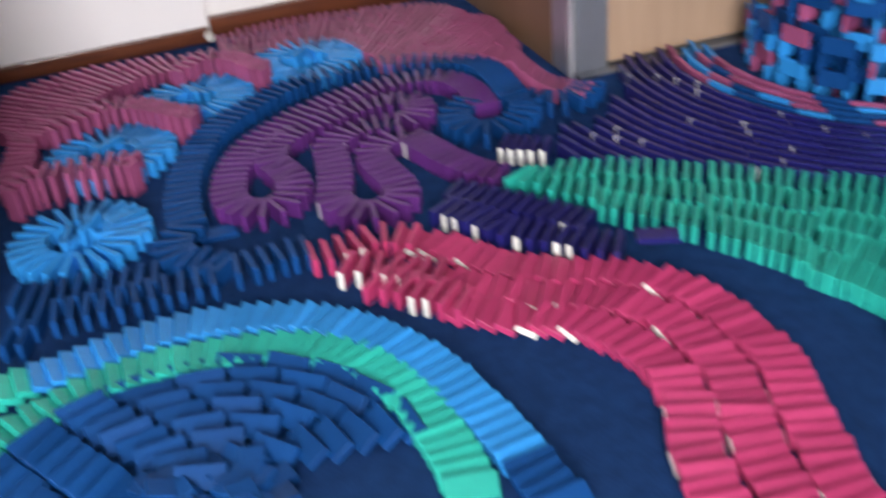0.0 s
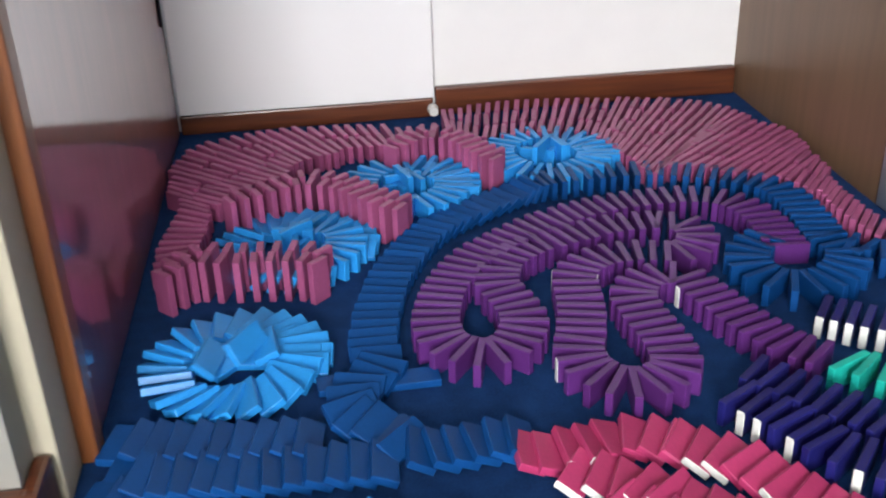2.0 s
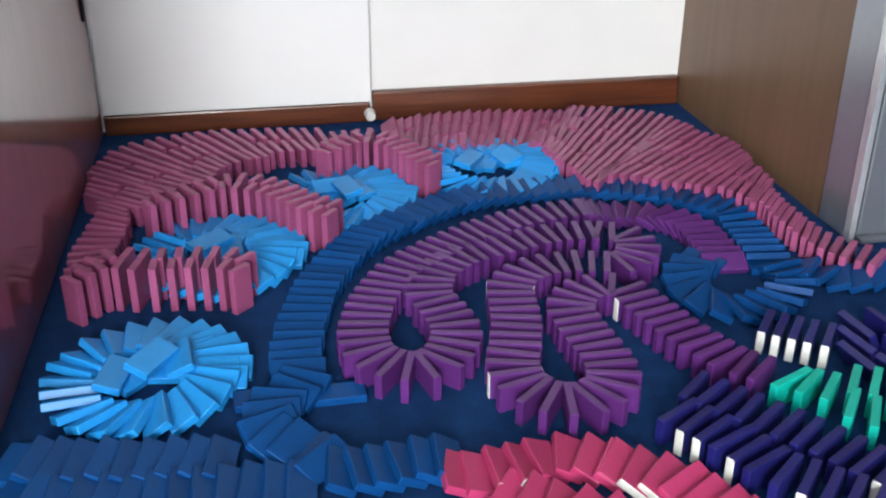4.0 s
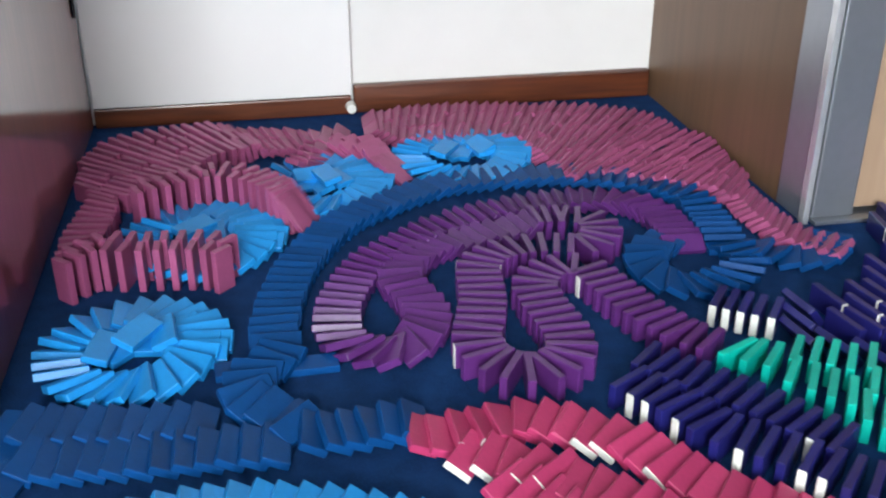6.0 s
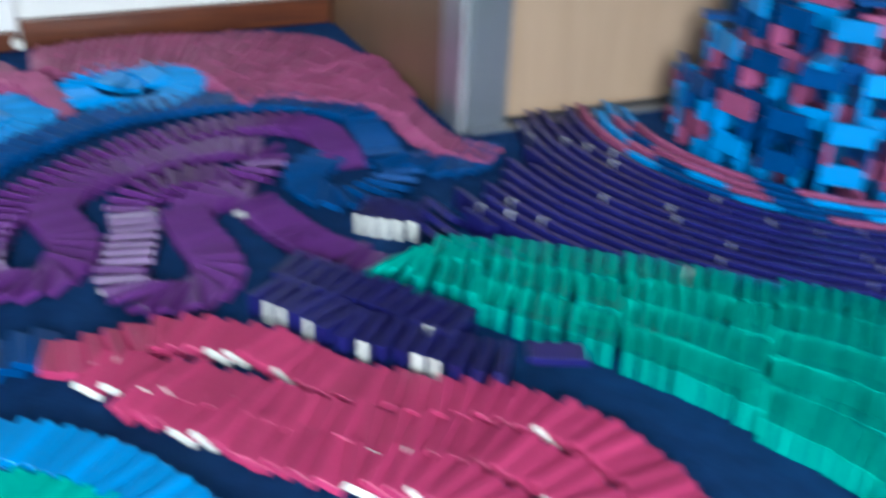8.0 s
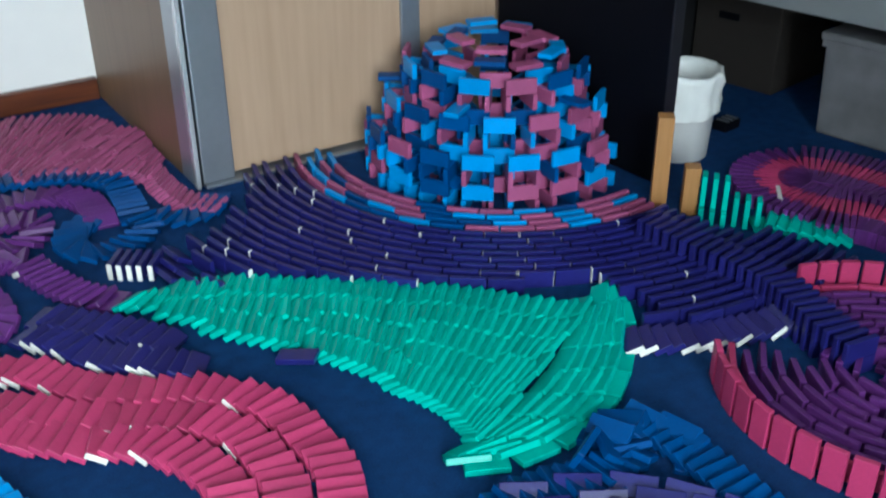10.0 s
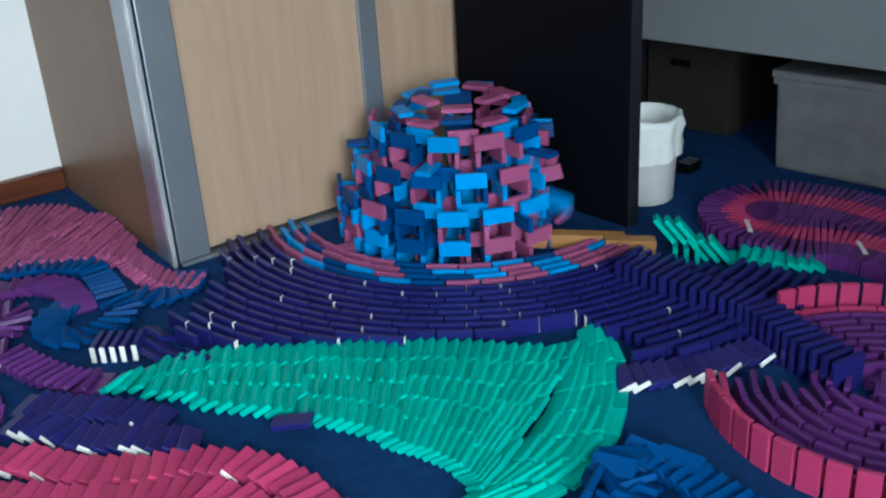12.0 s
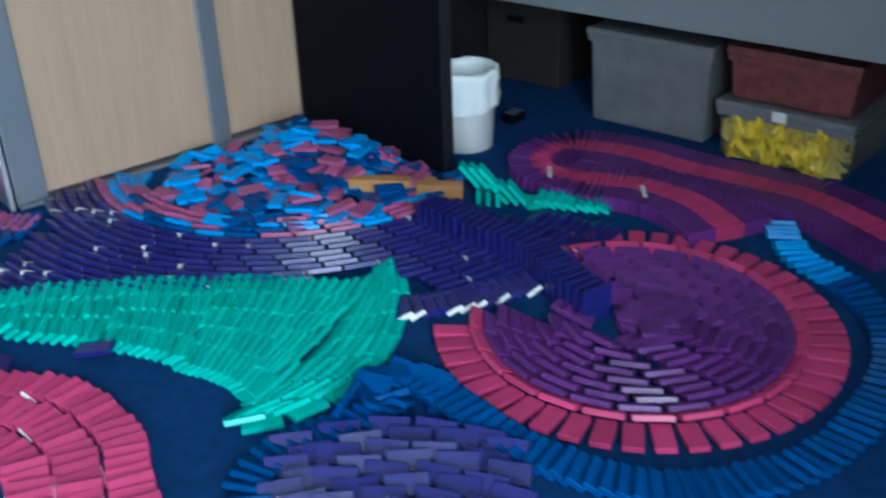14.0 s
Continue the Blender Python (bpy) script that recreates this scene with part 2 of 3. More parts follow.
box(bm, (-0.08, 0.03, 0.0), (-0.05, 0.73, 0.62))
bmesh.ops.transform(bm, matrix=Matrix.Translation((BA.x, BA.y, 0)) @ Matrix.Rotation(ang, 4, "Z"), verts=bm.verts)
part("head_board", bm, BED_SHADE, bed)


def bed_space(u, v, z=0.0):
    """A place in the bed's own space: u along the rail, v under the bed."""
    return Matrix.Translation((BA.x, BA.y, z)) @ Matrix.Rotation(ang, 4, "Z") @ Matrix.Translation((u, v, 0))


def lathe(profile, seg=40):
    bm = bmesh.new()
    rings = []
    for r, z in profile:
        rings.append([bm.verts.new((r * math.cos(2 * math.pi * i / seg), r * math.sin(2 * math.pi * i / seg), z)) for i in range(seg)])
    for a, b in zip(rings, rings[1:]):
        for i in range(seg):
            bm.faces.new((a[i], a[(i + 1) % seg], b[(i + 1) % seg], b[i]))
    return bm


# waste bin with its bag
tub = tagged(new("waste_bin"), "white plastic waste bin lined with a crumpled white bag", "bin")
tub.location, tub.scale = (1.168, 0.625, 0), (1.02, 1.02, 0.95)
bm = lathe([(0.0, 0.002), (0.048, 0.002), (0.050, 0.004), (0.0565, 0.150), (0.058, 0.152), (0.055, 0.152), (0.049, 0.01), (0.0, 0.008)])
part("tub", bm, material("bin_plastic", (0.78, 0.78, 0.76), 0.4, grain=0.03), tub, "", True)
bm = lathe([(0.060, 0.085), (0.0605, 0.105), (0.0595, 0.125), (0.061, 0.148), (0.0600, 0.160), (0.055, 0.162), (0.050, 0.150), (0.046, 0.12), (0.040, 0.07)], 64)
for v in bm.verts:
    k = 0.0055 * noise.noise(v.co * 55) + 0.003 * noise.noise(v.co * 140)
    d = Vector((v.co.x, v.co.y, 0)).normalized()
    v.co += d * (k + 0.002) + Vector((0, 0, 0.012 * noise.noise(Vector((d.x * 1.3, d.y * 1.3, 3))) if v.co.z < 0.1 else 0.006 * noise.noise(Vector((d.x * 2, d.y * 2, 7)))))
part("bag", bm, material("bag_film", (0.80, 0.82, 0.80), 0.35, grain=0.06, scale=40), tub, "crumpled thin white plastic bag", True)


def storage_box(name, u, v, z, w, d, h, mat, lid_mat, label, lid_label):
    ob = tagged(new(name), label, "storage box")
    ob.matrix_world = bed_space(u, v, z)
    bm = bmesh.new()
    vs = box(bm, (0, 0, 0.0005), (w, d, h), 0.006)
    for q in bm.verts:
        k = 1 - 0.05 * (1 - q.co.z / h)
        q.co.x, q.co.y = w / 2 + (q.co.x - w / 2) * k, d / 2 + (q.co.y - d / 2) * k
    part("body", bm, mat, ob)
    bm = bmesh.new()
    box(bm, (-0.007, -0.007, h), (w + 0.007, d + 0.007, h + 0.014), 0.004)
    box(bm, (-0.004, -0.004, h - 0.012), (w + 0.004, -0.0005, h), 0.001)
    part("lid", bm, lid_mat, ob, lid_label)
    return ob


CLEAR = material("clear_grey_plastic", (0.17, 0.17, 0.18), 0.3, grain=0.3, scale=22)
REDBOX = material("red_filled_plastic", (0.16, 0.050, 0.050), 0.35, grain=0.6, scale=50)
storage_box("grey_storage_box", 0.300, 0.045, 0, 0.250, 0.26, 0.172, CLEAR, CLEAR, "large frosted grey plastic storage box under the bed", "grey lid with rim")
pane = bpy.data.materials.new("clear_box_plastic")
pane.use_nodes = True
pb = pane.node_tree.nodes["Principled BSDF"]
pb.inputs["Transmission Weight"].default_value, pb.inputs["Roughness"].default_value, pb.inputs["IOR"].default_value = 0.9, 0.12, 1.1
pb.inputs["Base Color"].default_value = (0.85, 0.85, 0.8, 1)
ybox = storage_box("clear_storage_box", 0.585, 0.025, 0, 0.235, 0.2, 0.090, pane, CLEAR, "clear plastic box filled with yellow dominoes", "grey translucent lid")
storage_box("red_storage_box", 0.592, 0.035, 0.1055, 0.22, 0.18, 0.080, REDBOX, REDBOX, "clear box filled with red dominoes on the lower box", "dark reddish lid")
bm = bmesh.new()
box(bm, (0.10, -0.0115, 0.086), (0.124, -0.008, 0.104), 0.001)
part("sticker", bm, COLOURS["white"], ybox, "small white sticker")
carton = tagged(new("cardboard_box"), "brown cardboard box with a hand hole under the bed", "box")
carton.matrix_world = bed_space(-0.04, 0.16)
box_part("carton_body", (0, 0, 0.0005), (0.19, 0.2, 0.18), material("cardboard", (0.020, 0.015, 0.012), 0.8, grain=0.12, scale=30), carton, "", 0.003)
box_part("hand_hole", (0.055, -0.003, 0.130), (0.10, -0.0005, 0.144), BLACK, carton, "dark oval hand hole", 0.001)
adaptor = tagged(new("power_adaptor"), "small black power adaptor lying on the carpet", "adaptor")
adaptor.matrix_world = bed_space(0.17, -0.07)
box_part("casing", (0, 0, 0.0005), (0.03, 0.045, 0.018), BLACK, adaptor, "", 0.003)
for i in range(3):
    box_part("rib", (0.003, 0.008 + i * 0.013, 0.018), (0.027, 0.013 + i * 0.013, 0.0195), ALU, adaptor)

# ---- dominoes ----
L, W, T = 0.048, 0.024, 0.0075
SIZES = {"side": (T, L, W), "up": (T, W, L), "flat": (W, L, T), "long": (0.0235, 0.0235, 0.148), "short": (0.0235, 0.0235, 0.078)}
MESHES = {}
MOVES = []
RNG = random.Random(7)


def domino_mesh(shape, colour):
    """A bevelled piece; a colour that ends in + has white end faces."""
    key = (shape, colour)
    if key not in MESHES:
        sx, sy, sz = SIZES[shape]
        bm = bmesh.new()
        bmesh.ops.create_cube(bm, size=1, matrix=Matrix.Translation((0, 0, sz / 2)) @ Matrix.Diagonal((sx, sy, sz, 1)))
        bmesh.ops.bevel(bm, geom=list(bm.edges), offset=0.0007, segments=1, affect="EDGES")
        bm.normal_update()
        if colour.endswith("+"):
            for f in bm.faces:
                if abs(f.normal.y) > 0.6:
                    f.material_index = 1
        me = MESHES[key] = mesh(colour.strip("+") + "_domino", bm, COLOURS[colour.strip("+")])
        if colour.endswith("+"):
            me.materials.append(COLOURS["white"])
    return MESHES[key]


def domino(colour, m, shape="side", where="", group="", name=""):
    plain = colour.strip("+")
    ob = new(name or plain + "_domino", domino_mesh(shape, colour))
    ob.matrix_world = m
    tagged(ob, f"{'white-ended ' if '+' in colour else ''}{WORDS[plain]} plastic domino {where}", "domino", group)
    return ob


def spline(pts, step):
    """Even steps along a smooth curve through pts: place and heading."""
    p = [Vector(q) for q in pts]
    p = [2 * p[0] - p[1]] + p + [2 * p[-1] - p[-2]]
    dense, mark = [], []
    for i in range(1, len(p) - 2):
        for k in range(12):
            t = k / 12
            a, b, c, d = p[i - 1 : i + 3]
            dense.append(0.5 * (2 * b + (c - a) * t + (2 * a - 5 * b + 4 * c - d) * t * t + (3 * b - a - 3 * c + d) * t**3))
            mark.append(i - 1 + t)
    dense.append(p[-2])
    mark.append(len(pts) - 1)
    out, gone, want = [], 0.0, 0.0
    for i in range(len(dense) - 1):
        seg = dense[i + 1] - dense[i]
        ln = seg.length
        while ln and want <= gone + ln:
            f = (want - gone) / ln
            out.append((dense[i] + seg * f, math.atan2(seg.y, seg.x), mark[i] + (mark[i + 1] - mark[i]) * f))
            want += step
        gone += ln
    return out


def stand(x, y, a, z=0.0):
    return Matrix.Translation((x, y, z)) @ Matrix.Rotation(a, 4, "Z")


def tipped(m, deg, shape="side"):
    h = SIZES[shape][0] / 2
    return m @ Matrix.Translation((h, 0, 0)) @ Matrix.Rotation(radians(deg), 4, "Y") @ Matrix.Translation((-h, 0, 0))


def lean_angle(step, last=False):
    return 88 if last else 90 - math.degrees(math.asin(min(0.93, T / step)))


def fall(ob, m, deg, t, shape="side", quick=0.2):
    MOVES.append((ob, [(0, m), (t, m), (t + quick * 0.55, tipped(m, deg * 0.42, shape)), (t + quick, tipped(m, deg, shape)), (14, tipped(m, deg, shape))]))


def chain(colour, pts, step=0.018, shape="side", when=None, fallen=False, where="", group="", jitter=2.0, flip=False, end_flat=True, colours=None, uneven=1.5, sway=0.0005):
    """A line of dominoes along pts; when: (mark, seconds) pairs at which the fall passes; fallen: down from the start."""
    row = spline(pts, step)
    for i, (p, a, mk) in enumerate(row):
        if flip:
            a += math.pi
        side = RNG.gauss(0, sway)
        m = stand(p.x - side * math.sin(a), p.y + side * math.cos(a), a + radians(RNG.gauss(0, jitter)))
        last = (i == 0 if flip else i == len(row) - 1) and end_flat
        deg = lean_angle(step, last) + RNG.gauss(0, uneven)
        c = colours(i, p) if colours else colour
        ob = domino(c, tipped(m, deg, shape) if fallen else m, shape, where, group)
        if when and not fallen:
            k = next((j for j in range(len(when) - 1) if mk <= when[j + 1][0]), len(when) - 2)
            (m0, t0), (m1, t1) = when[k], when[k + 1]
            fall(ob, m, deg, t0 + (t1 - t0) * (mk - m0) / (m1 - m0), shape)


# purple line that winds in loops
PURPLE = [(0.26, 0.891), (0.264, 0.938), (0.261, 0.983), (0.241, 1.022), (0.2, 1.04), (0.155, 1.042), (0.106, 1.036), (0.058, 1.022), (0.008, 0.999), (-0.04, 0.966), (-0.085, 0.925), (-0.115, 0.875), (-0.132, 0.823), (-0.136, 0.783), (-0.126, 0.757), (-0.102, 0.741), (-0.077, 0.746), (-0.058, 0.77), (-0.05, 0.8), (-0.056, 0.835), (-0.063, 0.867), (-0.055, 0.902), (-0.026, 0.935), (0.011, 0.953), (0.057, 0.97), (0.103, 0.98), (0.144, 0.978)]
PURPLE_2 = [(0.144, 0.978), (0.172, 0.963), (0.172, 0.925), (0.147, 0.899), (0.111, 0.907), (0.077, 0.909), (0.041, 0.897), (0.018, 0.866), (0.01, 0.811), (-0.002, 0.762), (-0.014, 0.726), (-0.011, 0.698), (0.002, 0.68), (0.016, 0.671), (0.036, 0.669), (0.059, 0.682), (0.069, 0.705), (0.07, 0.741), (0.065, 0.781), (0.064, 0.816), (0.079, 0.842), (0.105, 0.855), (0.128, 0.846), (0.14, 0.809), (0.151, 0.77), (0.164, 0.734), (0.179, 0.703), (0.198, 0.684)]


def specks(colour, every, seed=1):
    r = random.Random(seed)
    return lambda i, p: colour + "+" if r.random() < every else colour


chain("purple", PURPLE, 0.0158, when=[(0, 3.3), (15, 5.15), (21, 5.5), (26, 6.0)], where="in a winding line on the carpet", group="purple winding line", end_flat=False, colours=specks("purple", 0.012, seed=3))
chain("purple", PURPLE_2, 0.0158, when=[(0, 6.0), (7, 6.45), (14, 6.95), (21, 7.4), (27, 7.8)], where="in a winding line on the carpet", group="purple winding line", colours=specks("purple", 0.025, seed=5))

# dark blue rows and arc
BLUE_ROW = [(-0.077, 0.628), (-0.105, 0.629), (-0.134, 0.627), (-0.168, 0.629), (-0.19, 0.657)]
chain("blue", BLUE_ROW, 0.0165, when=[(0, 0.35), (4, 0.8)], where="in a row across the carpet", group="dark blue rows")
chain("blue", [(-0.189, 0.616), (-0.225, 0.619), (-0.256, 0.621), (-0.295, 0.621), (-0.334, 0.624), (-0.368, 0.627), (-0.409, 0.637)], 0.0175, when=[(0, 0.6), (6, 1.35)], where="in a row across the carpet", group="dark blue rows")
chain("blue", [(-0.249, 0.654), (-0.276, 0.658), (-0.309, 0.663), (-0.342, 0.668), (-0.375, 0.673), (-0.407, 0.681)], 0.0175, when=[(0, 0.75), (5, 1.4)], where="in a row across the carpet", group="dark blue rows")
chain("blue", [(-0.395, 0.599), (-0.423, 0.607)], 0.0175, when=[(0, 1.2), (1, 1.4)], where="in a row across the carpet", group="dark blue rows")
BLUE_ARC = [(-0.196, 0.66), (-0.214, 0.673), (-0.222, 0.697), (-0.215, 0.725), (-0.198, 0.749), (-0.196, 0.799), (-0.186, 0.86), (-0.162, 0.938), (-0.117, 1.019), (-0.053, 1.075), (0.021, 1.118), (0.092, 1.129), (0.17, 1.129), (0.234, 1.108), (0.285, 1.076), (0.317, 1.036), (0.319, 0.975), (0.311, 0.903)]
chain("blue", BLUE_ARC, 0.0165, when=[(0, 0.78), (4, 1.0), (8, 1.5), (11, 2.1), (17, 3.1)], where="in an arc round the purple loops", group="dark blue arc")
chain("blue", [(0.311, 0.903), (0.316, 0.866), (0.293, 0.83), (0.255, 0.81), (0.223, 0.817), (0.205, 0.849), (0.215, 0.892), (0.247, 0.916)], 0.0185, when=[(0, 3.1), (7, 3.6)], where="in a curl ending the arc", group="dark blue arc")
chain("blue", [(0.329, 0.884), (0.352, 0.86), (0.383, 0.851), (0.414, 0.863), (0.435, 0.891)], 0.0175, when=[(0, 3.2), (4, 3.7)], where="in a curl ending the arc", group="dark blue arc")
for x, y in ((-0.229, 0.742), (-0.165, 0.738)):
    domino("blue", stand(x, y, radians(90 + RNG.gauss(0, 3))), "flat", "lying flat beside the arc", "dark blue arc")

# four light blue swirls
for (cx, cy), t0, sc in (((-0.325, 0.786), 1.15, 1.01), ((-0.267, 1.014), 1.55, 1.08), ((-0.122, 1.149), 2.0, 1.03), ((0.073, 1.215), 2.4, 1.10)):
    pts = []
    for k in range(25):
        a = radians(-25 + 25 * k)
        r = (0.064 - 0.045 * max(0, k - 12) / 12) * sc
        pts.append((cx + r * math.cos(a), cy + r * math.sin(a)))
    chain("light_blue", pts[:19], 0.0165, when=[(0, t0), (18, t0 + 0.55)], where="in a spiral swirl", group="light blue swirls", jitter=5)
    for k in range(5):
        m = stand(cx + RNG.uniform(-0.018, 0.018), cy + RNG.uniform(-0.012, 0.012), RNG.uniform(0, 3), 0.002 + 0.0078 * (k // 2))
        o = domino("light_blue", m, "side", "in a spiral swirl", "light blue swirls")
        fall(o, m, 70 + RNG.uniform(-8, 15), t0 + 0.55 + 0.05 * k)

# mauve pink dividers, border rows and field
DIV_1 = [(-0.402, 0.909), (-0.375, 0.936), (-0.336, 0.928), (-0.298, 0.925), (-0.259, 0.917), (-0.237, 0.899)]
DIV_2 = [(-0.343, 1.082), (-0.304, 1.101), (-0.259, 1.12), (-0.214, 1.099), (-0.172, 1.046), (-0.146, 1.022)]
DIV_3 = [(-0.139, 1.211), (-0.093, 1.245), (-0.052, 1.222), (-0.025, 1.164), (-0.002, 1.135)]
for pts, t0, t1 in ((DIV_1, 6.75, 7.25), (DIV_2, 5.85, 6.25), (DIV_3, 5.4, 5.75)):
    for off in (0.0, 0.0245):
        q = [(x + off * 0.25, y + off) for x, y in pts]
        chain("pink", q, 0.0175, "up", when=[(0, t1), (len(pts) - 1, t0)], flip=True, where="standing on end between the swirls", group="mauve pink dividers")
PINK_OUT = [(-0.421, 0.96), (-0.425, 1.038), (-0.411, 1.13), (-0.427, 1.191), (-0.426, 1.292), (-0.383, 1.355), (-0.315, 1.378), (-0.222, 1.383), (-0.128, 1.362), (-0.063, 1.357)]
PINK_IN = [(-0.379, 0.98), (-0.366, 1.054), (-0.364, 1.117), (-0.341, 1.156), (-0.289, 1.197), (-0.254, 1.246), (-0.195, 1.273), (-0.135, 1.28), (-0.078, 1.304)]
TOP = [(-0.046, 1.408), (0.054, 1.431), (0.178, 1.414), (0.299, 1.386), (0.366, 1.335), (0.388, 1.268), (0.414, 1.219), (0.395, 1.04), (0.392, 0.935), (0.428, 0.875)]
BOT = [(-0.05, 1.322), (-0.013, 1.281), (0.065, 1.285), (0.139, 1.269), (0.163, 1.189), (0.182, 1.11), (0.202, 1.132), (0.273, 1.096), (0.343, 1.046), (0.35, 0.951), (0.362, 0.891), (0.399, 0.849)]


def fill(colour, one, two, step, when, where, group, deg, back=False, most=9, wide=0.0482, strict=False):
    """Rows of dominoes side by side between two curves, that fall along the curves."""
    a, b = spline(one, 0.002), spline(two, 0.002)
    n = int(0.5 * (len(a) + len(b)) * 0.002 / step)
    for i in range(n + 1):
        f = i / n
        g = f + 0.45 * f * (1 - f) if strict else f
        p, q = a[int(f * (len(a) - 1))][0], b[int(g * (len(b) - 1))][0]
        d = q - p
        cnt = max(1, min(most, int(d.length / wide + (0.5 if strict else 0.4))))
        head = math.atan2(d.y, d.x) + math.pi / 2 + (math.pi if back else 0)
        for j in range(cnt):
            c = p + d * ((j + 0.5) / cnt)
            if strict:
                c = c + Vector((math.cos(head), math.sin(head))) * 0.004 * (j % 2)
            m = stand(c.x + RNG.gauss(0, 0.0006), c.y + RNG.gauss(0, 0.0006), head + radians(RNG.gauss(0, 1.2) - 4 * f * f * (2 * j / max(1, cnt - 1) - 0.5) if strict else RNG.gauss(0, 2)))
            o = domino(colour, m, "side", where, group)
            fall(o, m, deg + RNG.gauss(0, 1.0 if strict else 2.5), when(f) + 0.012 * j + RNG.uniform(0, 0.03))


fill("pink", PINK_OUT, PINK_IN, 0.0152, lambda f: 6.85 - 1.3 * f, "in the border rows by the wall", "mauve pink border rows", 63, True)
fill("pink", TOP, BOT, 0.0142, lambda f: 3.4 + 1.5 * f, "in the dense field by the wall", "mauve pink field", 56)

# light blue and teal double arc, and the blue pavement inside it
LIGHT = [(-0.453, 0.517), (-0.399, 0.525), (-0.337, 0.535), (-0.277, 0.546), (-0.217, 0.543), (-0.159, 0.525), (-0.104, 0.496), (-0.06, 0.452), (-0.028, 0.399), (-0.007, 0.343), (0.005, 0.284), (0.014, 0.228), (0.02, 0.172), (0.026, 0.135)]
TEAL = [(-0.451, 0.428), (-0.405, 0.453), (-0.368, 0.471), (-0.323, 0.487), (-0.255, 0.49), (-0.187, 0.477), (-0.132, 0.455), (-0.084, 0.411), (-0.059, 0.36), (-0.046, 0.307), (-0.041, 0.26), (-0.04, 0.213), (-0.044, 0.182)]
chain("light_blue", LIGHT, 0.0168, fallen=True, flip=True, where="toppled in a broad arc", group="double arc", colours=lambda i, p: "blue" if p.y < 0.2 else ("teal" if p.x < -0.37 else "light_blue"))
chain("teal", TEAL, 0.0168, fallen=True, flip=True, where="toppled in a broad arc", group="double arc")
for k in range(8):
    r = 0.196 - 0.0225 * k
    for j in range(int(math.pi * 1.05 * r / 0.0495)):
        a = radians(185) - (j + 0.5 * (k % 2)) * 0.0495 / r
        m = stand(-0.267 + r * math.cos(a), 0.261 + r * math.sin(a), a + radians(RNG.gauss(0, 6)))
        domino("blue", tipped(m, 58 + RNG.gauss(0, 8)), "side", "toppled in the patch inside the arc", "blue toppled patch")
for k in range(40):
    a, r = RNG.uniform(0, 6.28), 0.07 * math.sqrt(RNG.random())
    domino("blue", stand(-0.267 + r * math.cos(a) * 1.1, 0.261 + r * math.sin(a), RNG.uniform(0, 6.28), 0.001 + 0.002 * (k % 6)) @ Matrix.Rotation(radians(RNG.gauss(0, 10)), 4, "X"), "flat", "toppled in the patch inside the arc", "blue toppled patch")

# three crimson strands
RED_U = [(-0.074, 0.61), (-0.034, 0.607), (0.011, 0.613), (0.049, 0.591), (0.08, 0.563), (0.111, 0.517), (0.142, 0.481), (0.184, 0.452), (0.225, 0.425), (0.262, 0.385), (0.284, 0.335), (0.29, 0.27), (0.285, 0.213), (0.262, 0.145), (0.244, 0.09), (0.236, 0.04), (0.24, -0.01)]
RED_M = [(-0.042, 0.569), (-0.001, 0.548), (0.028, 0.519), (0.056, 0.494), (0.09, 0.46), (0.13, 0.43), (0.172, 0.402), (0.21, 0.367), (0.234, 0.315), (0.238, 0.25), (0.221, 0.184), (0.205, 0.145), (0.192, 0.09), (0.186, 0.04), (0.19, -0.01)]
RED_L = [(-0.019, 0.526), (0.008, 0.495), (0.034, 0.466), (0.058, 0.437), (0.095, 0.402), (0.132, 0.376), (0.165, 0.335), (0.184, 0.28), (0.184, 0.235), (0.168, 0.185), (0.15, 0.14), (0.138, 0.09), (0.134, 0.04)]
for pts, t1, sd in ((RED_U, 0.35, 2), (RED_M, 0.28, 4), (RED_L, 0.2, 6)):
    n = len(pts) - 1
    cut = 3
    chain("crimson", pts[: cut + 1], 0.0182, when=[(0, t1), (cut, 0.02)], flip=True, jitter=4.5, uneven=3.5, sway=0.002, where="in the triple strand", group="crimson strands", end_flat=False, colours=specks("crimson", 0.3, seed=sd))
    chain("crimson", pts[cut:], 0.0182, fallen=True, flip=True, jitter=3.0, uneven=3.0, sway=0.0012, where="toppled in the triple strand", group="crimson strands", end_flat=False, colours=specks("crimson", 0.18, seed=sd + 20))

# teal fan
UP = [(0.231, 0.676), (0.315, 0.661), (0.422, 0.589), (0.51, 0.516), (0.597, 0.442), (0.666, 0.362), (0.707, 0.342)]
LO = [(0.199, 0.662), (0.245, 0.588), (0.288, 0.515), (0.366, 0.402), (0.403, 0.312), (0.425, 0.245), (0.424, 0.191)]
RIM = [(0.75, 0.333), (0.722, 0.276), (0.678, 0.227), (0.624, 0.18), (0.558, 0.144), (0.49, 0.137), (0.435, 0.15), (0.399, 0.172)]
fill("teal", UP, LO, 0.0152, lambda f: 7.8 + 1.35 * f, "in the widening teal fan", "teal fan", 60, strict=True)
mid = (Vector(UP[-1]) + Vector(LO[-1])) / 2 + Vector((0.006, -0.014))
rim, chord = spline(RIM, 0.002), spline([UP[-1], tuple(mid), LO[-1]], 0.002)
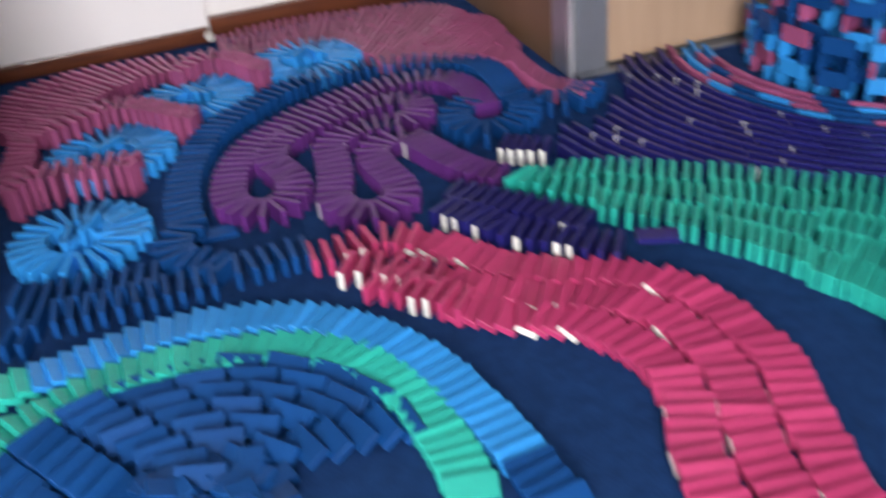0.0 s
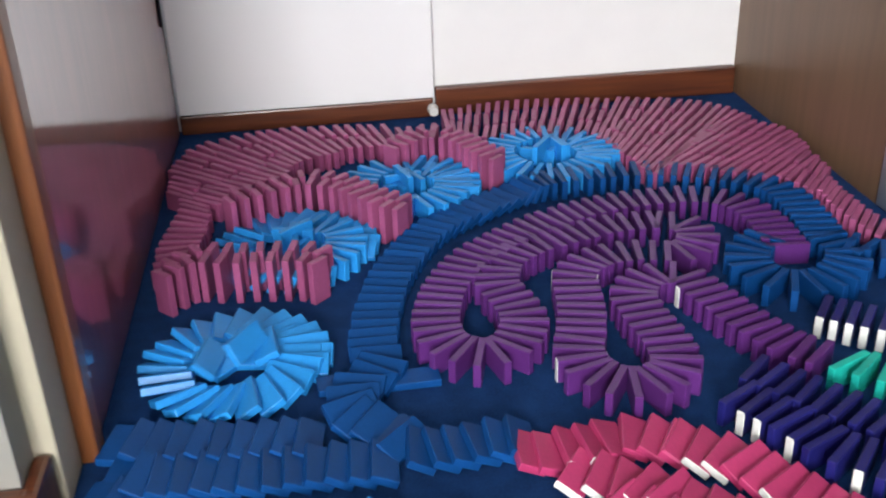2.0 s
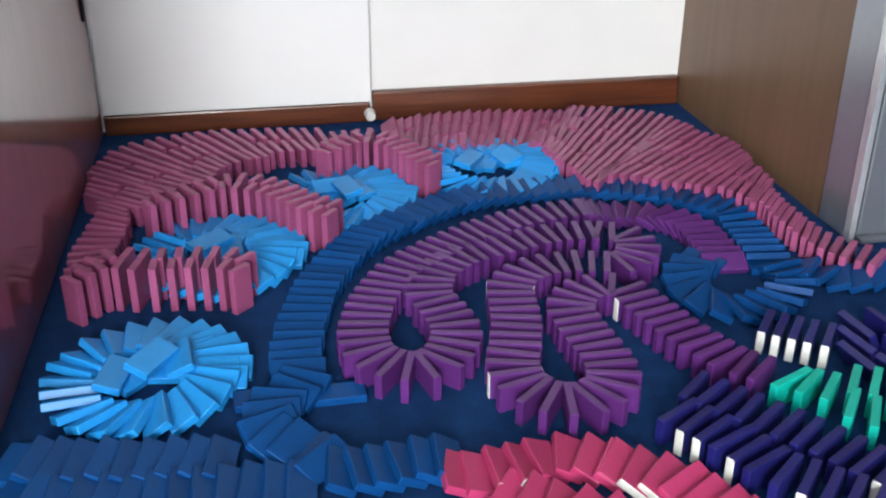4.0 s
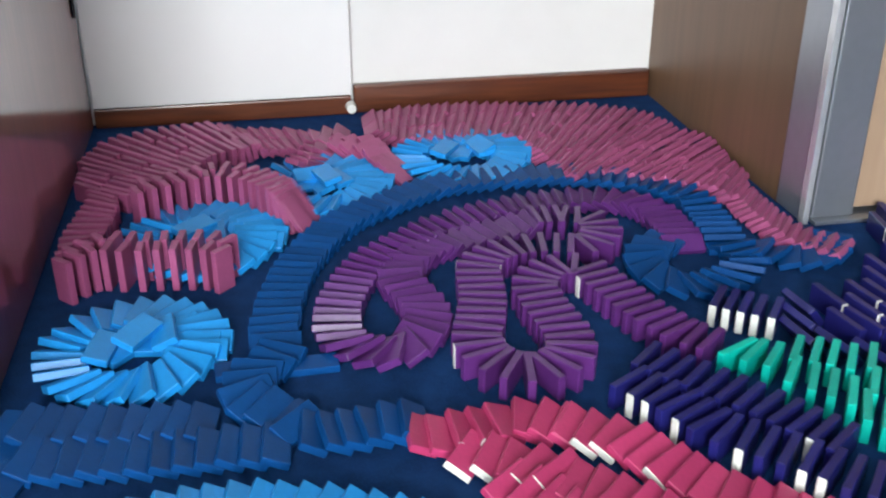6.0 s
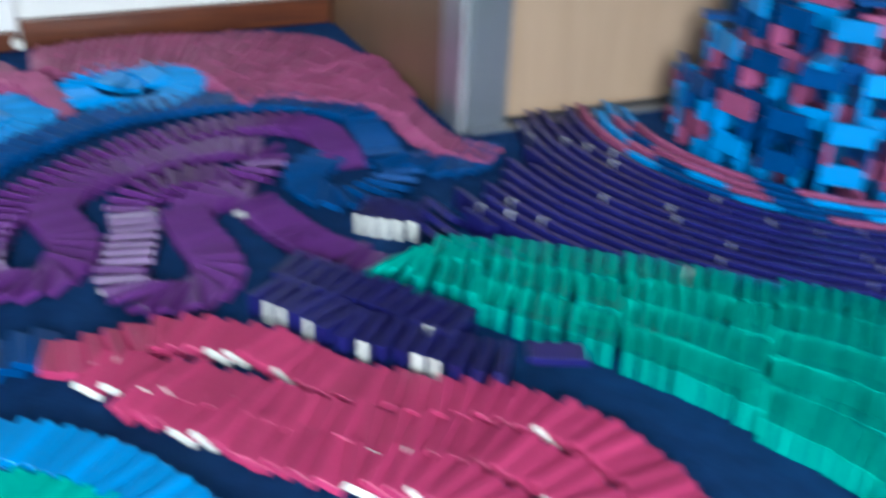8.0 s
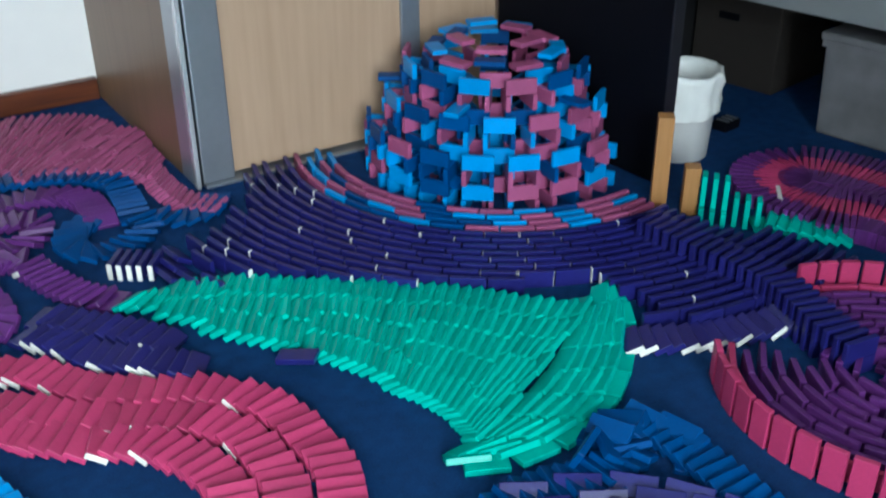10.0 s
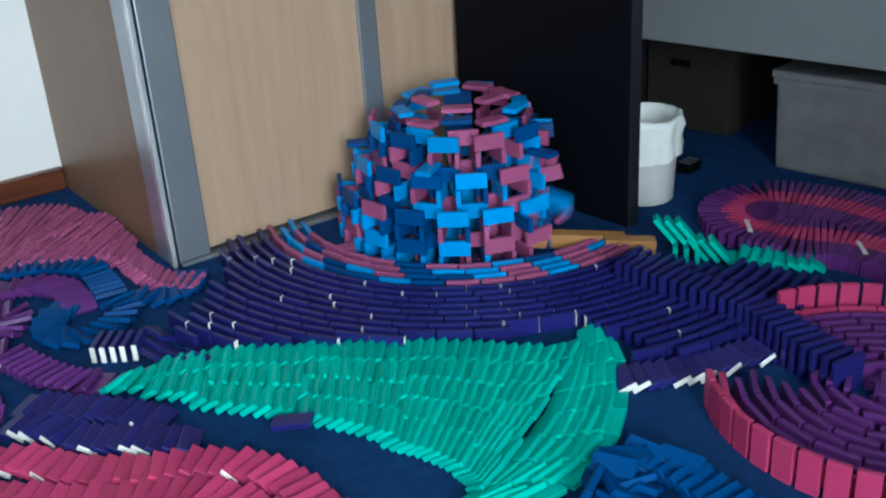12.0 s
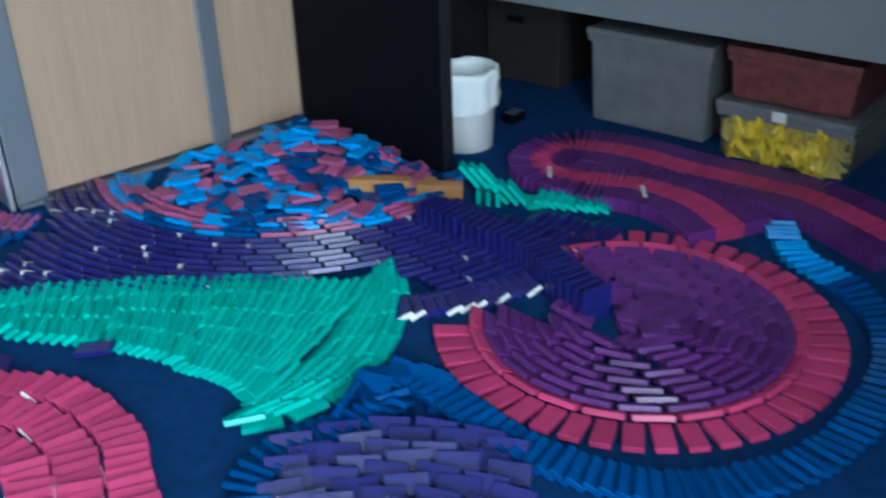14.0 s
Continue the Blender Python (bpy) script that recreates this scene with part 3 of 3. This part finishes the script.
for k in range(6):
    g = 0.12 + 0.74 * k / 5
    q = [tuple(chord[int(f / 8 * (len(chord) - 1))][0].lerp(rim[int(f / 8 * (len(rim) - 1))][0], g)) for f in range(9)]
    for i, (p, a, mk) in enumerate(spline(q, 0.0492)):
        if i == 0 and k in (0, 1, 3):
            continue
        m = stand(p.x, p.y, a + math.pi / 2 + radians(RNG.gauss(0, 2.5)))
        o = domino("teal", m, "side", "in the curved rim of the fan", "teal fan")
        fall(o, m, (86 if k == 5 else 63) + RNG.gauss(0, 2.5), 9.15 + 0.035 * k + 0.01 * i)

# navy double row, five white markers
for x, y in ((0.221, 0.741), (0.231, 0.732), (0.242, 0.724), (0.253, 0.716), (0.266, 0.708)):
    domino("navy+", stand(x + 0.016, y + 0.018, radians(-38)), "side", "standing at the fan's start", "navy markers")
NAVY_1 = [(0.102, 0.639), (0.131, 0.595), (0.151, 0.556), (0.179, 0.529), (0.203, 0.507), (0.231, 0.478), (0.262, 0.456)]
NAVY_2 = [(0.129, 0.672), (0.165, 0.628), (0.193, 0.593), (0.217, 0.557), (0.238, 0.527)]
chain("navy", NAVY_1, 0.0165, when=[(0, 9.7), (6, 9.05)], flip=True, where="in a double row", group="navy double row", colours=specks("navy", 0.4, seed=9))
chain("navy", NAVY_2, 0.0165, when=[(0, 9.65), (4, 9.2)], flip=True, where="in a double row", group="navy double row", colours=specks("navy", 0.12, seed=11))
m = stand(0.288, 0.447, radians(-114), 0.0245)
o = domino("navy", m, "flat", "lying across the row's end", "navy double row")
e = stand(0.343, 0.416, radians(-133), 0.011) @ Matrix.Rotation(radians(7), 4, "X")
MOVES.append((o, [(0, m), (8.95, m), (9.2, e), (14, e)]))

# ---- tower and its rings ----
CX, CY = 0.927, 0.818


def inside(p, poly):
    x, y, hit = p[0], p[1], False
    for (x0, y0), (x1, y1) in zip(poly, poly[1:] + poly[:1]):
        if (y0 > y) != (y1 > y) and x < (x1 - x0) * (y - y0) / (y1 - y0) + x0:
            hit = not hit
    return hit


FIELD = [(0.284, 0.689), (0.351, 0.64), (0.397, 0.607), (0.477, 0.542), (0.537, 0.483), (0.621, 0.423), (0.75, 0.369), (0.742, 0.267), (0.76, 0.221), (0.834, 0.193), (0.912, 0.186), (0.991, 0.182), (1.073, 0.19), (1.08, 0.242), (1.007, 0.345), (0.977, 0.461), (1.013, 0.894), (0.486, 0.929), (0.462, 0.809), (0.391, 0.774), (0.305, 0.736)]
r, k = 0.293, 0
while r < 0.80:
    count = int(2 * math.pi * r / 0.0497)
    for j in range(count):
        a = 2 * math.pi * (j + 0.5 * (k % 2)) / count
        x, y = CX + r * math.cos(a), CY + r * math.sin(a)
        if not inside((x, y), FIELD):
            continue
        if k < 4:
            c = RNG.choice(("pink", "light_blue", "blue", "pink"))
        else:
            c = "navy+" if RNG.random() < 0.16 else "navy"
        m = stand(x, y, a + radians(RNG.gauss(0, 1.0)))
        o = domino(c, m, "side", "in the rings round the tower", "rings round the tower", "" if k >= 4 else "ring_domino")
        fall(o, m, lean_angle(0.0185), 12.55 + (r - 0.293) * 1.9 + 1.5 * max(0.0, (0.88 - x)) + RNG.uniform(0, 0.1))
    r += 0.0182
    k += 1

heap = {}
TX, TY = 0.890, 0.778
ALONG = Vector((0.815, -0.58))


def heap_place():
    while True:
        a, rr = RNG.uniform(0, 2 * math.pi), 0.29 * RNG.random() ** 0.6
        x, y = TX + 0.015 + rr * math.cos(a), TY - 0.015 + rr * math.sin(a)
        cell = (int(x / 0.034), int(y / 0.034))
        n = heap.get(cell, -1) + 1
        if y < 0.91 and x < 1.0 - 0.08 * (y - 0.9) + (0.2 if y < 0.53 else 0) and n < 13 - 34 * rr:
            heap[cell] = n
            return x, y, 0.001 + 0.0072 * n


TONES = ("pink", "light_blue", "blue", "pink", "light_blue", "blue")


def tower_piece(r, a, z, turn, shape="side", tone="", where="in the stacked open tower"):
    """One piece of the round open lattice, with its tumble into the heap."""
    p = Vector((TX + r * math.cos(a), TY + r * math.sin(a)))
    if p.y > 0.915 or p.x > 1.0 and p.y > 0.58:
        return
    m = stand(p.x, p.y, a + turn + radians(RNG.gauss(0, 1.0)), z)
    o = domino(tone or RNG.choice(TONES), m, shape, where, "stacked tower", "tower_domino")
    s = (p - Vector((TX, TY))).dot(ALONG)
    t0 = 11.5 + 1.72 * max(0.0, min(1.0, (0.205 - s) / 0.41)) + 0.5 * z + RNG.uniform(-0.06, 0.06)
    hx, hy, hz = heap_place()
    e = Matrix.Translation((hx, hy, hz + 0.004)) @ Matrix.Rotation(RNG.uniform(0, 6.28), 4, "Z")
    if shape != "flat":
        e = e @ Matrix.Rotation(radians(90 + RNG.gauss(0, 13)), 4, "Y")
    e = e @ Matrix.Rotation(radians(RNG.gauss(0, 9)), 4, "X")
    q0, q1 = m.to_quaternion(), e.to_quaternion()
    mid = Matrix.LocRotScale(m.translation.lerp(e.translation, 0.4) + Vector((0, 0, max(0.0, 0.2 * (z - e.translation.z)))), q0.slerp(q1, 0.5), None)
    fallen = 0.28 + 0.5 * z
    MOVES.append((o, [(0, m), (t0, m), (t0 + fallen * 0.6, mid), (t0 + fallen, e), (14, e)]))


# four rings of columns, the inner ones higher; facing pieces bridge pairs of radial ones
for k, (r, courses) in enumerate(((0.207, 4), (0.176, 6), (0.145, 8), (0.113, 8))):
    count = int(2 * math.pi * r / 0.0655)
    for j in range(count):
        a = 2 * math.pi * (j + 0.5 * (k % 2)) / count
        if k < 3 and math.cos(a - 0.91) > 0.4:
            continue
        for lv in range(courses):
            if lv % 2 == 1:
                tower_piece(r, a, lv * 0.0241, 0)
                if k == 1 and lv == 5 and j % 3 == 0:
                    tower_piece(r - 0.01, a, (lv + 1) * 0.0241, math.pi / 2, "flat", "", "lying on top of the tower")
            else:
                for e in (-0.0202, 0.0202):
                    tower_piece(r - 0.0145, a + e / r, lv * 0.0241, math.pi / 2)
for j in range(11):
    tower_piece(0.100, 2 * math.pi * j / 11, 8 * 0.0241 + 0.0005 + 0.0078 * (j % 2), 0, "flat", "", "lying on top of the tower")
for j in range(7):
    tower_piece(0.066, 2 * math.pi * j / 7 + 0.4, 8 * 0.0241 + 0.0165 + 0.0078 * (j % 2), 0, "flat", "", "lying on top of the tower")

# wooden blocks
for (x, y), shape, t0, name in (((0.998, 0.495), "long", 11.30, "tall"), ((1.018, 0.45), "short", 11.15, "short")):
    m = stand(x, y, radians(140))
    o = new("wooden_block", domino_mesh(shape, "wood"))
    o.matrix_world = m
    tagged(o, f"{name} plain wooden block beside the tower", "block", "wooden blocks")
    e = tipped(m, 86, shape)
    MOVES.append((o, [(0, m), (t0, m), (t0 + 0.2, tipped(m, 30, shape)), (t0 + 0.38, e), (14, e)]))

# teal step stack to the tower
for i in range(6):
    x, y = 1.022 + 0.0082 * i, 0.428 + -0.0144 * i
    a = math.atan2(0.75, -0.66)
    low = i < 3
    if low:
        domino("teal", stand(x, y, a), "side", "in the step stack beside the blocks", "teal steps")
    m = stand(x, y, a, 0.0241 if low else 0.0)
    o = domino("teal", m, "up", "in the step stack beside the blocks", "teal steps")
    fall(o, m, 40, 11.05 - 0.03 * i, "up")
chain("teal", [(1.146, 0.249), (1.118, 0.287), (1.092, 0.332), (1.077, 0.347)], 0.0165, fallen=True, where="in the step stack beside the blocks", group="teal steps")
# low navy wall, two high, and the white-ended row
for p, a, mk in spline([(0.894, 0.408), (0.901, 0.322), (0.911, 0.252), (0.912, 0.195), (0.897, 0.139), (0.88, 0.085), (0.873, 0.03)], 0.0155):
    for lv in (0, 1):
        domino("navy", stand(p.x, p.y, a + radians(RNG.gauss(0, 2)), lv * 0.0241), "side", "stacked two high in a wall", "navy wall")
chain("navy", [(0.686, 0.236), (0.735, 0.207), (0.779, 0.186), (0.827, 0.171), (0.871, 0.159)], 0.0165, when=[(0, 9.3), (4, 9.9)], where="in the white-ended row", group="navy white-ended row", colours=specks("navy", 0.3, seed=31))

# crimson and purple bands by the boxes
BAND = [(1.192, 0.057), (1.228, 0.155), (1.218, 0.253), (1.176, 0.329), (1.162, 0.402), (1.202, 0.452), (1.269, 0.445), (1.316, 0.355), (1.329, 0.238), (1.354, 0.132), (1.371, 0.034), (1.35, -0.068), (1.319, -0.168)]
def joined(name, label, colour, places):
    me = domino_mesh("side", colour)
    co, fa = np.empty(len(me.vertices) * 3), [tuple(p.vertices) for p in me.polygons]
    me.vertices.foreach_get("co", co)
    co = co.reshape(-1, 3)
    verts, faces = [], []
    for m in places:
        r = np.array(m)
        faces += [tuple(i + len(verts) for i in f) for f in fa]
        verts += (co @ r[:3, :3].T + r[:3, 3]).tolist()
    out = bpy.data.meshes.new(name)
    out.from_pydata(verts, [], faces)
    out.materials.append(COLOURS[colour])
    return tagged(new(name, out), label, "dominoes", kind="stuff")


for k, c in ((-1, "purple"), (0, "crimson"), (1, "purple")):
    for p, a, mk in spline(BAND, 0.0098):
        off = Vector((-math.sin(a), math.cos(a))) * 0.049 * k * (0.75 if 3 < mk < 6 else 1)
        domino(c, stand(p.x + off.x, p.y + off.y, a + radians(RNG.gauss(0, 1.5))), "side", "standing in the band by the storage boxes", "band by the boxes", "band_domino" if c == "purple" else "")
for x, y in ((1.148, 0.389), (1.197, 0.225)):
    domino("white", stand(x, y, radians(135), 0.0005), "side", "standing beside the purple band", "white markers")

# round purple field with its crimson rim
PX, PY = 0.895, -0.008
for k in range(9):
    r = 0.192 - 0.0175 * k
    count = int(2 * math.pi * r / 0.0497)
    for j in range(count):
        a = 2 * math.pi * (j + 0.5 * (k % 2)) / count
        if 80 < math.degrees(a) % 360 < 132 and k < 6:
            continue
        m = stand(PX + r * math.cos(a), PY + r * math.sin(a), a)
        c = "crimson" if k == 0 else "purple"
        o = domino(c, m, "side", "in the round field", "round purple field")
        fall(o, m, 62, 13.35 + 0.035 * (8 - k) + 0.25 * (math.sin(a) < 0) * 0.4)
for k in range(46):
    a = 2 * math.pi * k / 46
    if 72 < math.degrees(a) % 360 < 134:
        continue
    m = stand(PX + 0.212 * math.cos(a), PY + 0.212 * math.sin(a), a)
    o = domino("crimson", m, "up", "standing in the rim of the round field", "crimson rim")
    fall(o, m, 86, 13.62 + RNG.uniform(0, 0.08), "up")

for k in range(26):
    a, r = RNG.uniform(-2.6, 1.2), RNG.uniform(0.0, 0.06)
    domino("purple", stand(PX + r * math.cos(a), PY + r * math.sin(a), RNG.uniform(0, 6), 0.001 + 0.003 * (k % 5)) @ Matrix.Rotation(radians(RNG.gauss(0, 8)), 4, "X"), "flat", "lying at the round field's centre", "round purple field")

# blue trail round the rim, and blue fan in front
TRAIL = [(1.287, 0.035), (1.237, -0.012), (1.2, -0.059), (1.185, -0.108), (1.167, -0.159), (1.124, -0.222), (1.06, -0.272), (0.98, -0.302), (0.885, -0.318), (0.811, -0.315), (0.742, -0.292), (0.683, -0.255), (0.641, -0.201), (0.616, -0.136), (0.604, -0.064), (0.606, 0.009), (0.607, 0.071), (0.593, 0.099)]
chain("blue", TRAIL, 0.0165, fallen=True, where="toppled in the trail round the field", group="blue trail", colours=lambda i, p: "light_blue" if i < 12 else "blue")
chain("blue", [(0.341, 0.041), (0.364, 0.068), (0.402, 0.083), (0.446, 0.083), (0.494, 0.073), (0.539, 0.072), (0.575, 0.082)], 0.0165, fallen=True, flip=True, where="toppled in the front fan", group="blue front fan")
for k in range(14):
    domino("blue", stand(0.557 + RNG.uniform(-0.06, 0.05), 0.08 + RNG.uniform(-0.03, 0.03), RNG.uniform(0, 6), 0.003 + 0.004 * (k % 4)) @ Matrix.Rotation(radians(RNG.gauss(70, 20)), 4, "Y"), "side", "toppled in the front fan", "blue front fan")
for k in range(9):
    for j in range(5):
        u, v = -0.104 + 0.052 * j + 0.025 * (k % 2), -0.0195 * k - 0.006 * (j - 2) ** 2
        x, y = 0.512 + 0.76 * u + 0.65 * v, 0.028 - 0.65 * u + 0.76 * v
        m = stand(x, y, radians(46 - 9 * (j - 2) + RNG.gauss(0, 6)))
        domino("navy" if RNG.random() > 0.1 else "navy+", tipped(m, 48 + RNG.gauss(0, 6)), "side", "toppled in the navy patch", "navy front patch")

# yellow dominoes in the clear box
loose = []
for k in range(420):
    x, y, z = RNG.uniform(0.02, 0.195), 0.012 + 0.01 * (k % 3) + RNG.uniform(0, 0.01), 0.006 + RNG.uniform(0, 0.066)
    loose.append(bed_space(0.585 + x, 0.025 + y, z) @ Euler((RNG.uniform(0, 3), RNG.uniform(-0.6, 0.6), RNG.uniform(0, 3))).to_matrix().to_4x4())
joined("yellow_dominoes", "loose yellow dominoes heaped in the clear box", "yellow", loose)


def motions():
    for ob, rows in MOVES:
        walk(ob, rows)


motions()
